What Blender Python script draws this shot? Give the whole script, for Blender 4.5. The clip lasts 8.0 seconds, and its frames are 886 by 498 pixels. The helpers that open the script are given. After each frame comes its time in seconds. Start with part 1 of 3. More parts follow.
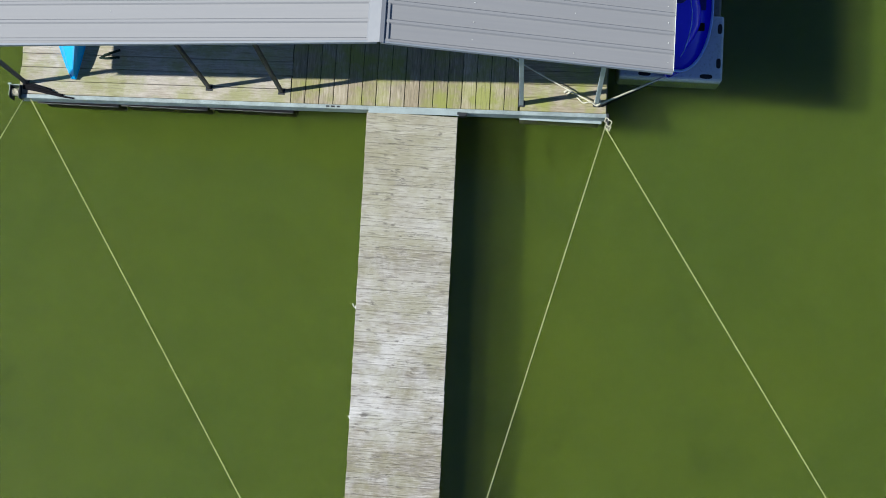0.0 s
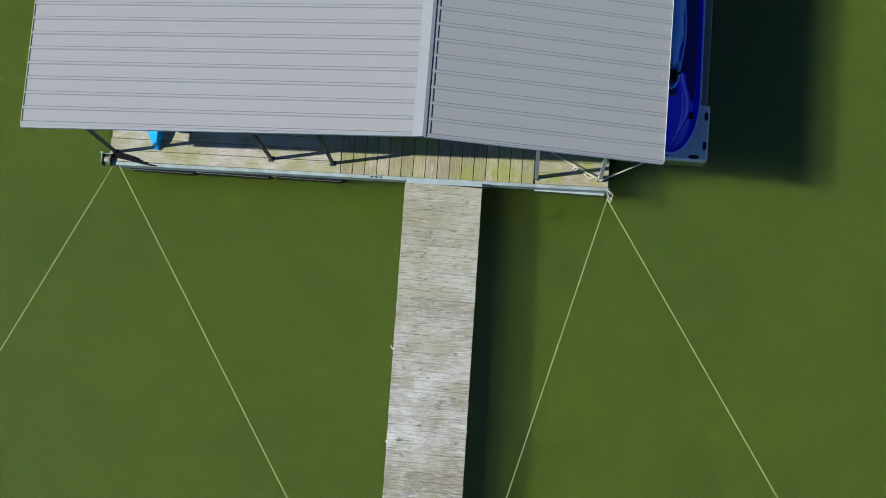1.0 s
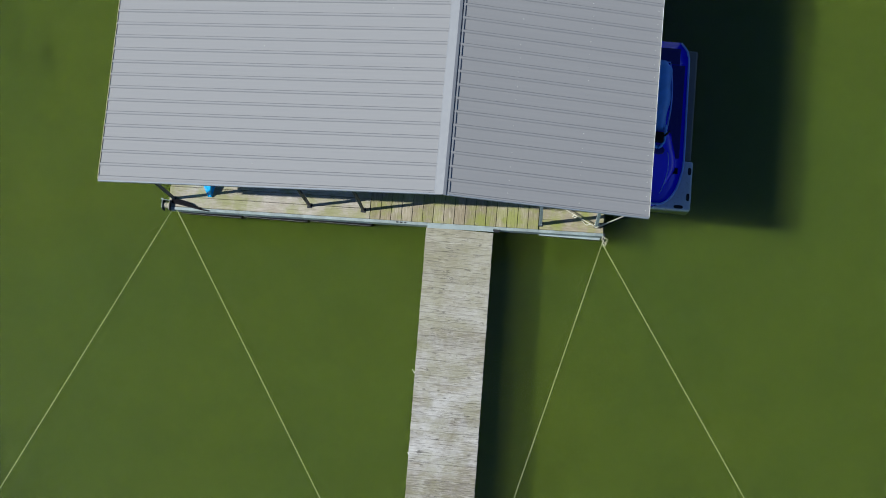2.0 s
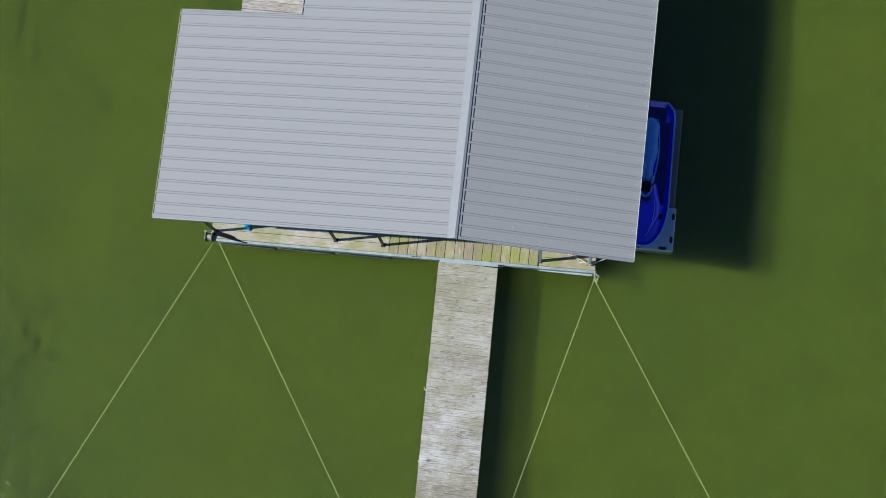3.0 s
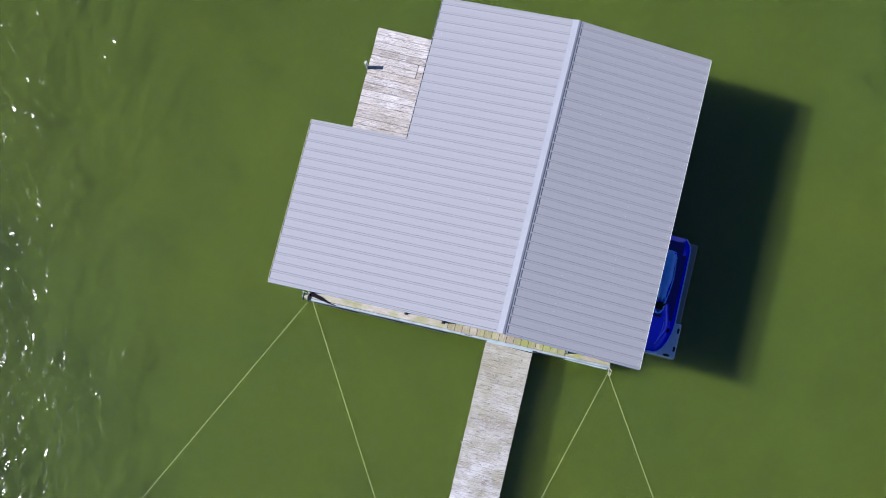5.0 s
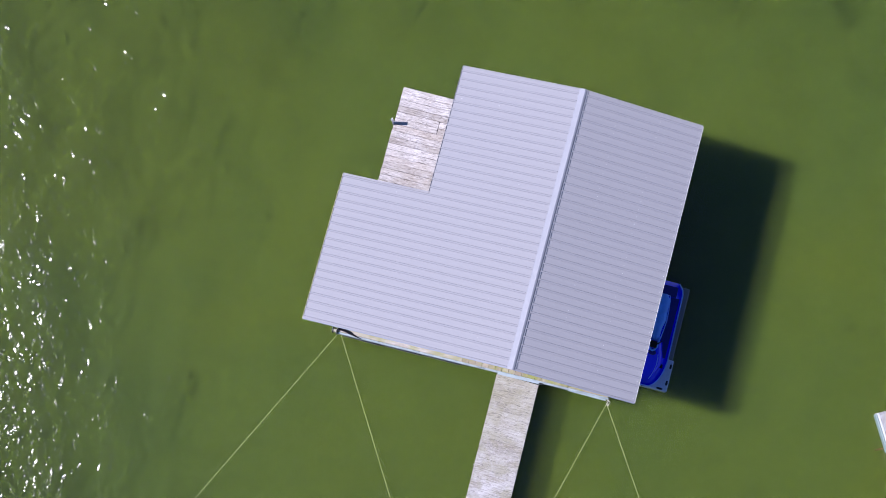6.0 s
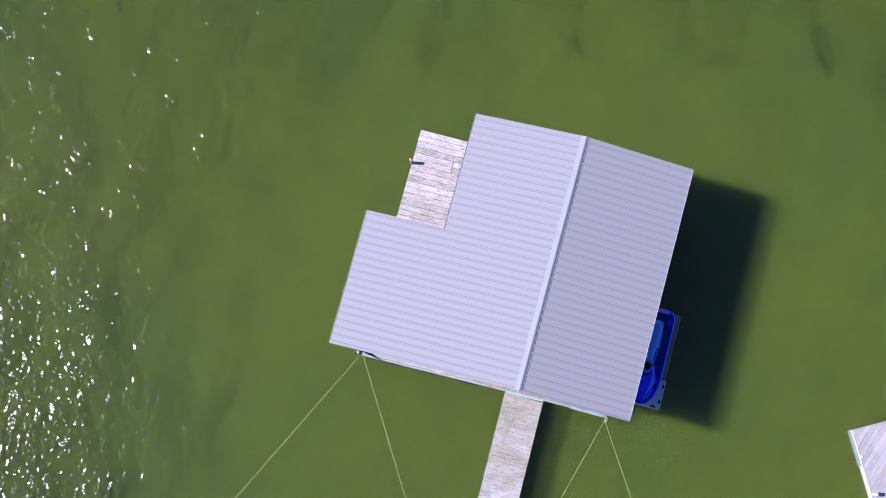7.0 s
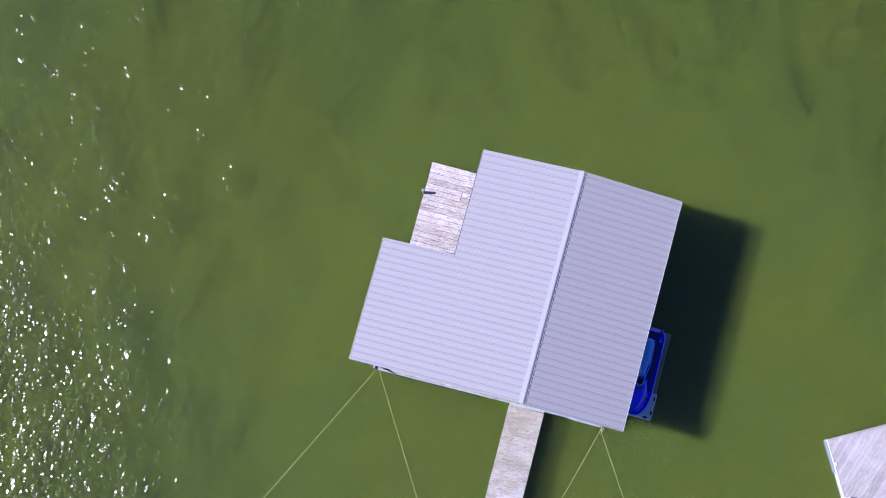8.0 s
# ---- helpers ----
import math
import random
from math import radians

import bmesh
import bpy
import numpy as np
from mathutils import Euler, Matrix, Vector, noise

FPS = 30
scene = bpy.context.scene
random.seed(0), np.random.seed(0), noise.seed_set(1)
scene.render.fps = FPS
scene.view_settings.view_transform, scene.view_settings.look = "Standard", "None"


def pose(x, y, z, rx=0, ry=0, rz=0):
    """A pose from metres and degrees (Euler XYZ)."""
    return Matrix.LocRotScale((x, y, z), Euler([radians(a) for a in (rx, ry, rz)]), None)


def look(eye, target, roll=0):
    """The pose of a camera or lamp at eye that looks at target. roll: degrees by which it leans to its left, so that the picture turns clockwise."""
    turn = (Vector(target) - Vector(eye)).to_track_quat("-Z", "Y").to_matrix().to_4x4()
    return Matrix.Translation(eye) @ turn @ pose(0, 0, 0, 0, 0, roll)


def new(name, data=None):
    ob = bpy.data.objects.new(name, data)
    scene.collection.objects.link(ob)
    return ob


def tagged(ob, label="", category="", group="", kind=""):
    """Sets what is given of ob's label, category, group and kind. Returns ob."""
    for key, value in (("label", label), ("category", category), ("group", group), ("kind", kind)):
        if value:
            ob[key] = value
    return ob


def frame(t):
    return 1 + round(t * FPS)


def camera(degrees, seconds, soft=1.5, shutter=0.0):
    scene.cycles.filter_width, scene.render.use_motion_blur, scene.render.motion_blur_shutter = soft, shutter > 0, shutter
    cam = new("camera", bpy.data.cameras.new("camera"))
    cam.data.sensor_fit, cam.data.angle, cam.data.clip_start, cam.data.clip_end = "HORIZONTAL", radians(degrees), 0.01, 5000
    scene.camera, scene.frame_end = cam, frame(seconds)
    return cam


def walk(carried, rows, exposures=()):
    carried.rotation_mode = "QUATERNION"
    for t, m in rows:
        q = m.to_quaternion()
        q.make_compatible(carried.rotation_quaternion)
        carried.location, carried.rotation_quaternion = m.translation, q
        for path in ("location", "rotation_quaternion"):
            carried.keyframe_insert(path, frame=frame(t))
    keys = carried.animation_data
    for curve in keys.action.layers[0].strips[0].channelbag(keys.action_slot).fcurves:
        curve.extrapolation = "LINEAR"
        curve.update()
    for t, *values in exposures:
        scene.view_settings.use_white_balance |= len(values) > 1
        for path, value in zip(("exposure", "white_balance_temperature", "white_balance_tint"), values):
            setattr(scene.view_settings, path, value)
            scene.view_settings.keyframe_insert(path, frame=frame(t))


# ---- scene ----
cam = camera(33.6, 8.0, soft=0.95)
# seconds, place, turn in degrees (a camera that looks straight down has no turn)
PATH = [
    (0, 1.798, -4.311, 19.675, 7.607, 1.521, 3.508),
    (0.5, 1.639, -4.226, 21.459, 7.796, 1.403, 4.161),
    (1, 1.530, -4.161, 23.225, 8.034, 1.504, 4.535),
    (1.5, 1.507, -4.133, 24.956, 8.118, 1.591, 4.753),
    (2, 1.480, -4.074, 26.694, 8.236, 1.770, 5.045),
    (2.2, 1.477, -4.038, 27.386, 8.255, 1.829, 5.225),
    (3.3, 1.526, -3.826, 31.280, 8.133, 1.926, 7.114),
    (3.5, 1.497, -3.788, 32.020, 8.056, 1.946, 7.868),
    (4, 1.346, -3.612, 33.892, 7.989, 1.985, 10.486),
    (4.5, 1.152, -3.321, 35.812, 8.162, 1.975, 12.939),
    (5, 0.974, -2.979, 37.782, 8.417, 2.006, 14.115),
    (5.2, 0.917, -2.863, 38.593, 8.486, 2.034, 14.438),
    (6.3, 0.680, -2.396, 43.238, 8.451, 2.234, 15.092),
    (6.5, 0.637, -2.329, 44.079, 8.440, 2.262, 15.148),
    (7, 0.526, -2.204, 46.172, 8.428, 2.310, 15.288),
    (7.5, 0.420, -2.111, 48.267, 8.372, 2.300, 15.366),
    (8, 0.328, -2.024, 50.351, 8.383, 2.310, 15.436),
]
# seconds, stops, kelvin, tint
EXPOSURES = [
    (0.0, 0.14, 6450, 5),
    (1.0, -0.08, 6400, 4),
    (2.2, -0.14, 6400, 4),
    (3.5, 0.08, 6150, 9),
    (4.5, 0.20, 5950, 15),
    (5.2, 0.30, 5900, 20),
    (6.5, 0.42, 5800, 30),
    (8.0, 0.44, 5700, 35),
]
walk(cam, [(t, pose(x, y, z, rx, ry, rz)) for t, x, y, z, rx, ry, rz in PATH], EXPOSURES)

# ---- world and sun ----
SUN = Vector((-2.73, -0.55, 3.44)).normalized()
world = bpy.data.worlds.new("daylight")
scene.world = world
world.use_nodes = True
wn = world.node_tree.nodes
sky = wn.new("ShaderNodeTexSky")
sky.sky_type = "NISHITA"
sky.sun_disc = False
sky.sun_elevation = math.asin(SUN.z)
sky.sun_rotation = math.atan2(SUN.x, SUN.y)
sky.air_density, sky.dust_density, sky.ozone_density = 0.8, 0.1, 7.0
world.node_tree.links.new(sky.outputs["Color"], wn["Background"].inputs["Color"])
wn["Background"].inputs["Strength"].default_value = 0.078
sun_data = bpy.data.lights.new("sun", "SUN")
sun_data.energy, sun_data.angle, sun_data.color = 4.85, radians(0.53), (1.0, 0.96, 0.90)
sun = new("sun", sun_data)
sun.matrix_world = look(SUN * 60, (0, 0, 0))


# ---- materials ----
def material(name):
    mat = bpy.data.materials.new(name)
    mat.use_nodes = True
    return mat, mat.node_tree.nodes, mat.node_tree.links, mat.node_tree.nodes["Principled BSDF"]


def coords(nodes, links, scale, per_object=False):
    """Object coordinates, stretched, and shifted by chance from object to object."""
    tex, mapping = nodes.new("ShaderNodeTexCoord"), nodes.new("ShaderNodeMapping")
    mapping.inputs["Scale"].default_value = scale
    links.new(tex.outputs["Object"], mapping.inputs["Vector"])
    if per_object:
        info, times = nodes.new("ShaderNodeObjectInfo"), nodes.new("ShaderNodeVectorMath")
        times.operation = "MULTIPLY"
        times.inputs[1].default_value = (37.0, 91.0, 53.0)
        links.new(info.outputs["Random"], times.inputs[0])
        links.new(times.outputs[0], mapping.inputs["Location"])
    return mapping.outputs["Vector"]


def noise_tex(nodes, links, vector, scale, detail=4.0, rough=0.6, distort=0.0):
    tex = nodes.new("ShaderNodeTexNoise")
    tex.inputs["Scale"].default_value, tex.inputs["Detail"].default_value = scale, detail
    tex.inputs["Roughness"].default_value, tex.inputs["Distortion"].default_value = rough, distort
    links.new(vector, tex.inputs["Vector"])
    return tex.outputs["Fac"]


def ramp(nodes, links, fac, stops):
    r = nodes.new("ShaderNodeValToRGB")
    r.color_ramp.elements[0].position, r.color_ramp.elements[0].color = stops[0][0], (*stops[0][1], 1)
    r.color_ramp.elements[1].position, r.color_ramp.elements[1].color = stops[-1][0], (*stops[-1][1], 1)
    for at, colour in stops[1:-1]:
        r.color_ramp.elements.new(at).color = (*colour, 1)
    links.new(fac, r.inputs["Fac"])
    return r.outputs["Color"]


def mix(nodes, links, a, b, fac, how="MIX"):
    m = nodes.new("ShaderNodeMix")
    m.data_type, m.blend_type = "RGBA", how
    for socket, value in ((m.inputs["Factor"], fac), (m.inputs["A"], a), (m.inputs["B"], b)):
        if isinstance(value, (int, float)):
            socket.default_value = value
        elif isinstance(value, tuple):
            socket.default_value = (*value, 1)
        else:
            links.new(value, socket)
    return m.outputs["Result"]


def bump(nodes, links, bsdf, height, strength, distance):
    b = nodes.new("ShaderNodeBump")
    b.inputs["Strength"].default_value, b.inputs["Distance"].default_value = strength, distance
    links.new(height, b.inputs["Height"])
    links.new(b.outputs["Normal"], bsdf.inputs["Normal"])
    return b


def wood(name, dark, mid, pale, moss, moss_amount, worn=0.0, cracked=0.0, speck=0.8, split=0.8, fibre=40.0, streaky=0.75, damp=None):
    """Weathered decking: grain along x, a tone for each board, pale splinters, dark checks and knots, worn and green patches."""
    mat, n, l, p = material(name)
    grain = noise_tex(n, l, coords(n, l, (4.5, 60.0, 20.0), True), 1.0, 6, 0.65, 0.6)
    streak = noise_tex(n, l, coords(n, l, (5.0, fibre, 8.0), True), 1.0, 5, 0.7)
    check = noise_tex(n, l, coords(n, l, (3.2, 75.0, 9.0), True), 1.0, 2, 0.5, 0.8)
    blot = noise_tex(n, l, coords(n, l, (6.0, 13.0, 3.0), True), 1.0, 3, 0.6)
    base = ramp(n, l, grain, [(0.25, tuple(0.6 * d + 0.4 * m for d, m in zip(dark, mid))), (0.48, mid), (0.75, pale)])
    info = n.new("ShaderNodeObjectInfo")
    tone = ramp(n, l, info.outputs["Random"], [(0.0, (0.78 - 1.5 * cracked, 0.76 - 1.5 * cracked, 0.74 - 1.5 * cracked)), (0.35, (0.94, 0.90, 0.86)), (0.6, (1.0, 1.0, 1.02)), (1.0, (1.14, 1.14, 1.16))])
    base = mix(n, l, base, tone, 1.0, "MULTIPLY")
    base = mix(n, l, base, pale, ramp(n, l, streak, [(0.54, (0, 0, 0)), (0.70, (streaky,) * 3)]))
    spot = n.new("ShaderNodeNewGeometry").outputs["Position"]
    if worn:
        wear = noise_tex(n, l, spot, 0.9, 5, 0.7, 0.4)
        base = mix(n, l, base, tuple(min(1.0, 1.05 * c) for c in (pale[0] * 0.97, pale[1], pale[2] * 1.07)), ramp(n, l, wear, [(0.48, (0, 0, 0)), (0.66, (worn,) * 3)]))
    growth = noise_tex(n, l, spot, 2.2, 5, 0.65)
    base = mix(n, l, base, moss, ramp(n, l, growth, [(0.42, (0, 0, 0)), (0.62, (moss_amount,) * 3)]))
    if damp:
        # algae that fades out away from the dock
        split_xyz, fade = n.new("ShaderNodeSeparateXYZ"), n.new("ShaderNodeMapRange")
        l.new(spot, split_xyz.inputs[0])
        l.new(split_xyz.outputs["Y"], fade.inputs["Value"])
        for key, value in (("From Min", -3.0), ("From Max", -0.3), ("To Min", 0.0), ("To Max", damp)):
            fade.inputs[key].default_value = value
        base = mix(n, l, base, tuple(0.62 * u + 0.38 * v for u, v in zip(moss, pale)), fade.outputs["Result"])
    base = mix(n, l, base, dark, ramp(n, l, blot, [(0.62, (0, 0, 0)), (0.72, (speck,) * 3)]))
    base = mix(n, l, base, tuple(0.5 * d for d in dark), ramp(n, l, check, [(0.61 - cracked, (0, 0, 0)), (0.66 - cracked, (split,) * 3)]))
    l.new(base, p.inputs["Base Color"])
    p.inputs["Roughness"].default_value = 0.85
    bump(n, l, p, grain, 0.35, 0.004)
    return mat


def paint(name, colour, rough=0.4, metal=0.0, vary=0.12, scale=3.0, dirt=None, coat=0.0, shine=0.5):
    mat, n, l, p = material(name)
    at = coords(n, l, (1, 1, 1))
    fine, wide = noise_tex(n, l, at, scale * 14, 5, 0.65), noise_tex(n, l, at, scale, 4, 0.6)
    low, high = tuple(c * (1 - vary) for c in colour), tuple(min(1, c * (1 + vary)) for c in colour)
    base = ramp(n, l, wide, [(0.3, low), (0.7, high)])
    if dirt:
        base = mix(n, l, base, dirt, ramp(n, l, fine, [(0.52, (0, 0, 0)), (0.72, (0.55, 0.55, 0.55))]))
    l.new(base, p.inputs["Base Color"])
    rr = ramp(n, l, fine, [(0.3, (rough * 0.8,) * 3), (0.7, (min(1, rough * 1.25),) * 3)])
    l.new(rr, p.inputs["Roughness"])
    p.inputs["Metallic"].default_value = metal
    p.inputs["Coat Weight"].default_value = coat
    p.inputs["Specular IOR Level"].default_value = shine
    bump(n, l, p, fine, 0.15, 0.002)
    return mat


LEVEL, MURK = 0.09, 0.6
DEPTHS = (0.0, 0.28, 0.85)


def cloudy(n, l, deep, haze):
    """Sediment and algae in one layer of the lake; light wanders further in the deep ones."""
    at = coords(n, l, (1, 1, 0))
    tone = (0.111, 0.167, 0.026)
    wide = noise_tex(n, l, at, 0.13, 4, 0.6, 0.5)
    base = ramp(n, l, wide, [(0.30, tuple(c * f for c, f in zip(tone, (0.90, 0.95, 1.14)))), (0.70, tuple(c * f for c, f in zip(tone, (1.10, 1.04, 0.86))))])
    mottle = noise_tex(n, l, at, 2.4, 5, 0.8)
    base = mix(n, l, base, ramp(n, l, mottle, [(0.30, (0.90, 0.91, 0.95)), (0.70, (1.09, 1.08, 1.04))]), 1.0, "MULTIPLY")
    murk = n["Principled BSDF"]
    l.new(base, murk.inputs["Base Color"])
    murk.subsurface_method = "BURLEY"
    murk.inputs["Subsurface Weight"].default_value = 1.0
    murk.inputs["Subsurface Radius"].default_value = (0.30, 0.30, 0.6)
    murk.inputs["Subsurface Scale"].default_value = 1.0 + 2.6 * deep
    murk.inputs["Roughness"].default_value = 0.6
    murk.inputs["Specular IOR Level"].default_value = 0.0
    if haze >= 1.0:
        return murk.outputs["BSDF"]
    clear, both = n.new("ShaderNodeBsdfTransparent"), n.new("ShaderNodeMixShader")
    both.inputs["Fac"].default_value = haze
    l.new(clear.outputs["BSDF"], both.inputs[1])
    l.new(murk.outputs["BSDF"], both.inputs[2])
    return both.outputs["Shader"]


def water_layer(k):
    """One layer of turbid lake water; the topmost carries the rippled, glittering surface."""
    mat, n, l, p = material("lake_water")
    last = k == len(DEPTHS) - 1
    thick = MURK * (0.4, 0.75, 1.0)[min(k, 2)]  # clearer near the surface
    body = cloudy(n, l, DEPTHS[k] / DEPTHS[-1], 1.0 if last else 1.0 - math.exp(-thick * (DEPTHS[k + 1] - DEPTHS[k])))
    if k:
        l.new(body, n["Material Output"].inputs["Surface"])
        return mat
    at = coords(n, l, (1, 1, 1))
    ripple = noise_tex(n, l, coords(n, l, (4.4, 4.0, 1.0)), 1.0, 1.2, 0.45, 0.2)
    swell = noise_tex(n, l, coords(n, l, (0.55, 0.4, 1.0)), 1.0, 2, 0.5)
    # the breeze comes from the open lake and dies out in the lee of the docks

    def reach(centre, near, far, at_near, at_far):
        away, fade = n.new("ShaderNodeVectorMath"), n.new("ShaderNodeMapRange")
        away.operation, fade.interpolation_type = "DISTANCE", "SMOOTHSTEP"
        away.inputs[1].default_value = centre
        l.new(at, away.inputs[0])
        for name, value in (("From Min", near), ("From Max", far), ("To Min", at_near), ("To Max", at_far)):
            fade.inputs[name].default_value = value
        l.new(away.outputs["Value"], fade.inputs["Value"])
        return fade.outputs["Result"]

    breeze = n.new("ShaderNodeMath")
    breeze.operation = "MULTIPLY"
    l.new(reach((-18.0, -12.0, 0.0), 7.0, 15.5, 1.2, 0.62), breeze.inputs[0])
    l.new(reach((2.0, 0.0, 0.0), 9.0, 17.5, 0.30, 1.12), breeze.inputs[1])
    height = n.new("ShaderNodeMath")
    height.operation = "MULTIPLY_ADD"
    l.new(swell, height.inputs[0])
    height.inputs[1].default_value = 2.0
    l.new(ripple, height.inputs[2])
    b = n.new("ShaderNodeBump")
    b.inputs["Distance"].default_value = 0.064
    gust = ramp(n, l, noise_tex(n, l, at, 1.5, 1.5, 0.5), [(0.53, (0.60, 0.60, 0.60)), (0.76, (2.1, 2.1, 2.1))])
    steep = n.new("ShaderNodeMath")
    steep.operation = "MULTIPLY"
    l.new(breeze.outputs[0], steep.inputs[0])
    l.new(gust, steep.inputs[1])
    l.new(steep.outputs[0], b.inputs["Strength"])
    l.new(height.outputs[0], b.inputs["Height"])
    gloss, fresnel, both = n.new("ShaderNodeBsdfGlossy"), n.new("ShaderNodeFresnel"), n.new("ShaderNodeMixShader")
    gloss.inputs["Roughness"].default_value = 0.15
    fresnel.inputs["IOR"].default_value = 1.53
    l.new(b.outputs["Normal"], gloss.inputs["Normal"])
    l.new(b.outputs["Normal"], fresnel.inputs["Normal"])
    # wavelets too fine to see spread a share of the reflection
    spread, sheen = n.new("ShaderNodeBsdfGlossy"), n.new("ShaderNodeMixShader")
    spread.inputs["Roughness"].default_value = 0.5
    sheen.inputs["Fac"].default_value = 0.02
    l.new(gloss.outputs["BSDF"], sheen.inputs[1])
    l.new(spread.outputs["BSDF"], sheen.inputs[2])
    l.new(fresnel.outputs["Fac"], both.inputs["Fac"])
    l.new(body, both.inputs[1])
    l.new(sheen.outputs["Shader"], both.inputs[2])
    l.new(both.outputs["Shader"], n["Material Output"].inputs["Surface"])
    return mat


WATER = [water_layer(k) for k in range(len(DEPTHS))]
DECK_WOOD = wood("deck_wood", (0.11, 0.095, 0.07), (0.33, 0.29, 0.21), (0.52, 0.47, 0.38), (0.27, 0.305, 0.06), 0.8, speck=0.3, split=0.3)
GREY_WOOD = wood("grey_deck_wood", (0.12, 0.105, 0.085), (0.39, 0.35, 0.295), (0.58, 0.545, 0.49), (0.28, 0.30, 0.10), 0.65, 0.4, speck=0.25, split=0.35)
GANGWAY_WOOD = wood("gangway_wood", (0.085, 0.078, 0.07), (0.29, 0.275, 0.248), (0.60, 0.585, 0.555), (0.235, 0.23, 0.11), 0.45, 0.6, 0.02, speck=0.65, split=0.5, fibre=46.0, streaky=0.8, damp=0.5)
PALE_WOOD = wood("bleached_wood", (0.13, 0.11, 0.10), (0.47, 0.44, 0.41), (0.76, 0.74, 0.72), (0.40, 0.36, 0.31), 0.4, 0.4, 0.05, speck=0.6, split=0.65, fibre=24.0)
SILVER_WOOD = wood("silvered_wood", (0.20, 0.19, 0.18), (0.36, 0.355, 0.345), (0.56, 0.555, 0.54), (0.30, 0.295, 0.28), 0.35, 0.4, speck=0.5, split=0.3, fibre=22.0)
TIMBER = wood("frame_timber", (0.05, 0.045, 0.035), (0.14, 0.12, 0.09), (0.24, 0.21, 0.17), (0.10, 0.11, 0.03), 0.5)


def roof_paint():
    """Baked grey paint with faint dust streaks that run down the slope."""
    mat, n, l, p = material("roof_paint")
    streak = noise_tex(n, l, coords(n, l, (0.5, 26.0, 1.0)), 1.0, 5, 0.65)
    dust = noise_tex(n, l, coords(n, l, (1.0, 1.0, 1.0)), 60.0, 3, 0.6)
    base = ramp(n, l, streak, [(0.25, (0.282, 0.289, 0.312)), (0.75, (0.308, 0.314, 0.335))])
    base = mix(n, l, base, (0.34, 0.345, 0.35), ramp(n, l, dust, [(0.62, (0, 0, 0)), (0.76, (0.35, 0.35, 0.35))]))
    l.new(base, p.inputs["Base Color"])
    l.new(ramp(n, l, streak, [(0.3, (0.58, 0.58, 0.58)), (0.7, (0.70, 0.70, 0.70))]), p.inputs["Roughness"])
    p.inputs["Specular IOR Level"].default_value = 0.2
    return mat


ROOF = roof_paint()
TRIM = paint("trim_paint", (0.25, 0.285, 0.34), 0.6, 0.0, 0.05, 1.0)
CAP = paint("cap_paint", (0.27, 0.285, 0.32), 0.6, 0.0, 0.05, 1.0)
CHANNEL = paint("dull_galvanised_steel", (0.33, 0.40, 0.42), 0.5, 0.1, 0.3, 5.0, (0.10, 0.13, 0.15))
GALVANISED = paint("galvanised_steel", (0.35, 0.43, 0.46), 0.5, 0.15, 0.12, 4.0, (0.30, 0.34, 0.33))
DARK_STEEL = paint("dark_steel", (0.036, 0.040, 0.048), 0.55, 0.1, 0.15, 5.0, shine=0.25)
FLOAT_PLASTIC = paint("float_plastic", (0.012, 0.013, 0.016), 0.6, 0.0, 0.2, 3.0, (0.02, 0.02, 0.02), 0.0, 0.05)
FLOAT_LIP = paint("float_lip", (0.14, 0.145, 0.15), 0.5, 0.0, 0.2, 3.0, (0.05, 0.05, 0.05))
PORT_PLASTIC = paint("port_plastic", (0.46, 0.53, 0.58), 0.55, 0.0, 0.08, 2.0, (0.22, 0.25, 0.24))
PORT_DARK = paint("port_dark_plastic", (0.17, 0.17, 0.15), 0.6, 0.0, 0.1, 2.0, (0.10, 0.10, 0.08))
SLOT = paint("slot_black", (0.012, 0.013, 0.015), 0.8)
HULL_BLUE = paint("hull_blue", (0.010, 0.006, 0.80), 0.22, 0.0, 0.05, 1.0, None, 0.5)
SEAT_BLUE = paint("seat_vinyl", (0.08, 0.28, 0.80), 0.5, 0.0, 0.12, 4.0)
GUNWALE = paint("gunwale_rubber", (0.20, 0.36, 0.85), 0.5)
# rubber of the watercraft, and the black strands that draw shadows on the dock
RUBBER_SHADE_BLACK = paint("rubber_and_shade_black", (0.008, 0.008, 0.011), 0.75, shine=0.15)
MAT_BLUE = paint("footwell_mat", (0.009, 0.010, 0.16), 0.8)
KAYAK_BLUE = paint("kayak_plastic", (0.005, 0.37, 0.78), 0.35, 0.0, 0.08, 2.0)
WHITE_PAINT = paint("white_paint", (0.64, 0.66, 0.66), 0.45, 0.0, 0.08, 3.0, (0.5, 0.5, 0.45))
CREAM_PAINT = paint("cream_paint", (0.64, 0.60, 0.40), 0.5, 0.0, 0.08, 3.0, (0.5, 0.46, 0.3))
ROPE = paint("rope_fibre", (0.43, 0.47, 0.25), 0.85, 0.0, 0.2, 8.0)
PALE_ROPE = paint("pale_rope", (0.62, 0.60, 0.48), 0.85, 0.0, 0.2, 8.0)
BUMPER = paint("bumper_vinyl", (0.21, 0.29, 0.28), 0.5, 0.0, 0.1, 4.0)
SHADOW_GREEN = paint("shadow_green_strip", (0.012, 0.028, 0.022), 0.8, 0.0, 0.2, 6.0, None, 0.0, 0.2)
RUST = paint("rusty_steel", (0.16, 0.09, 0.035), 0.8, 0.2, 0.3, 6.0)


# ---- mesh helpers ----
def base_of(ob):
    at = Vector(ob.location)
    while ob.parent:
        ob = ob.parent
        at += Vector(ob.location)
    return at


def thing(name, at, label, category, group="", kind=""):
    ob = new(name)
    ob.location, ob.empty_display_size = at, 0.2
    return tagged(ob, label, category, group, kind)


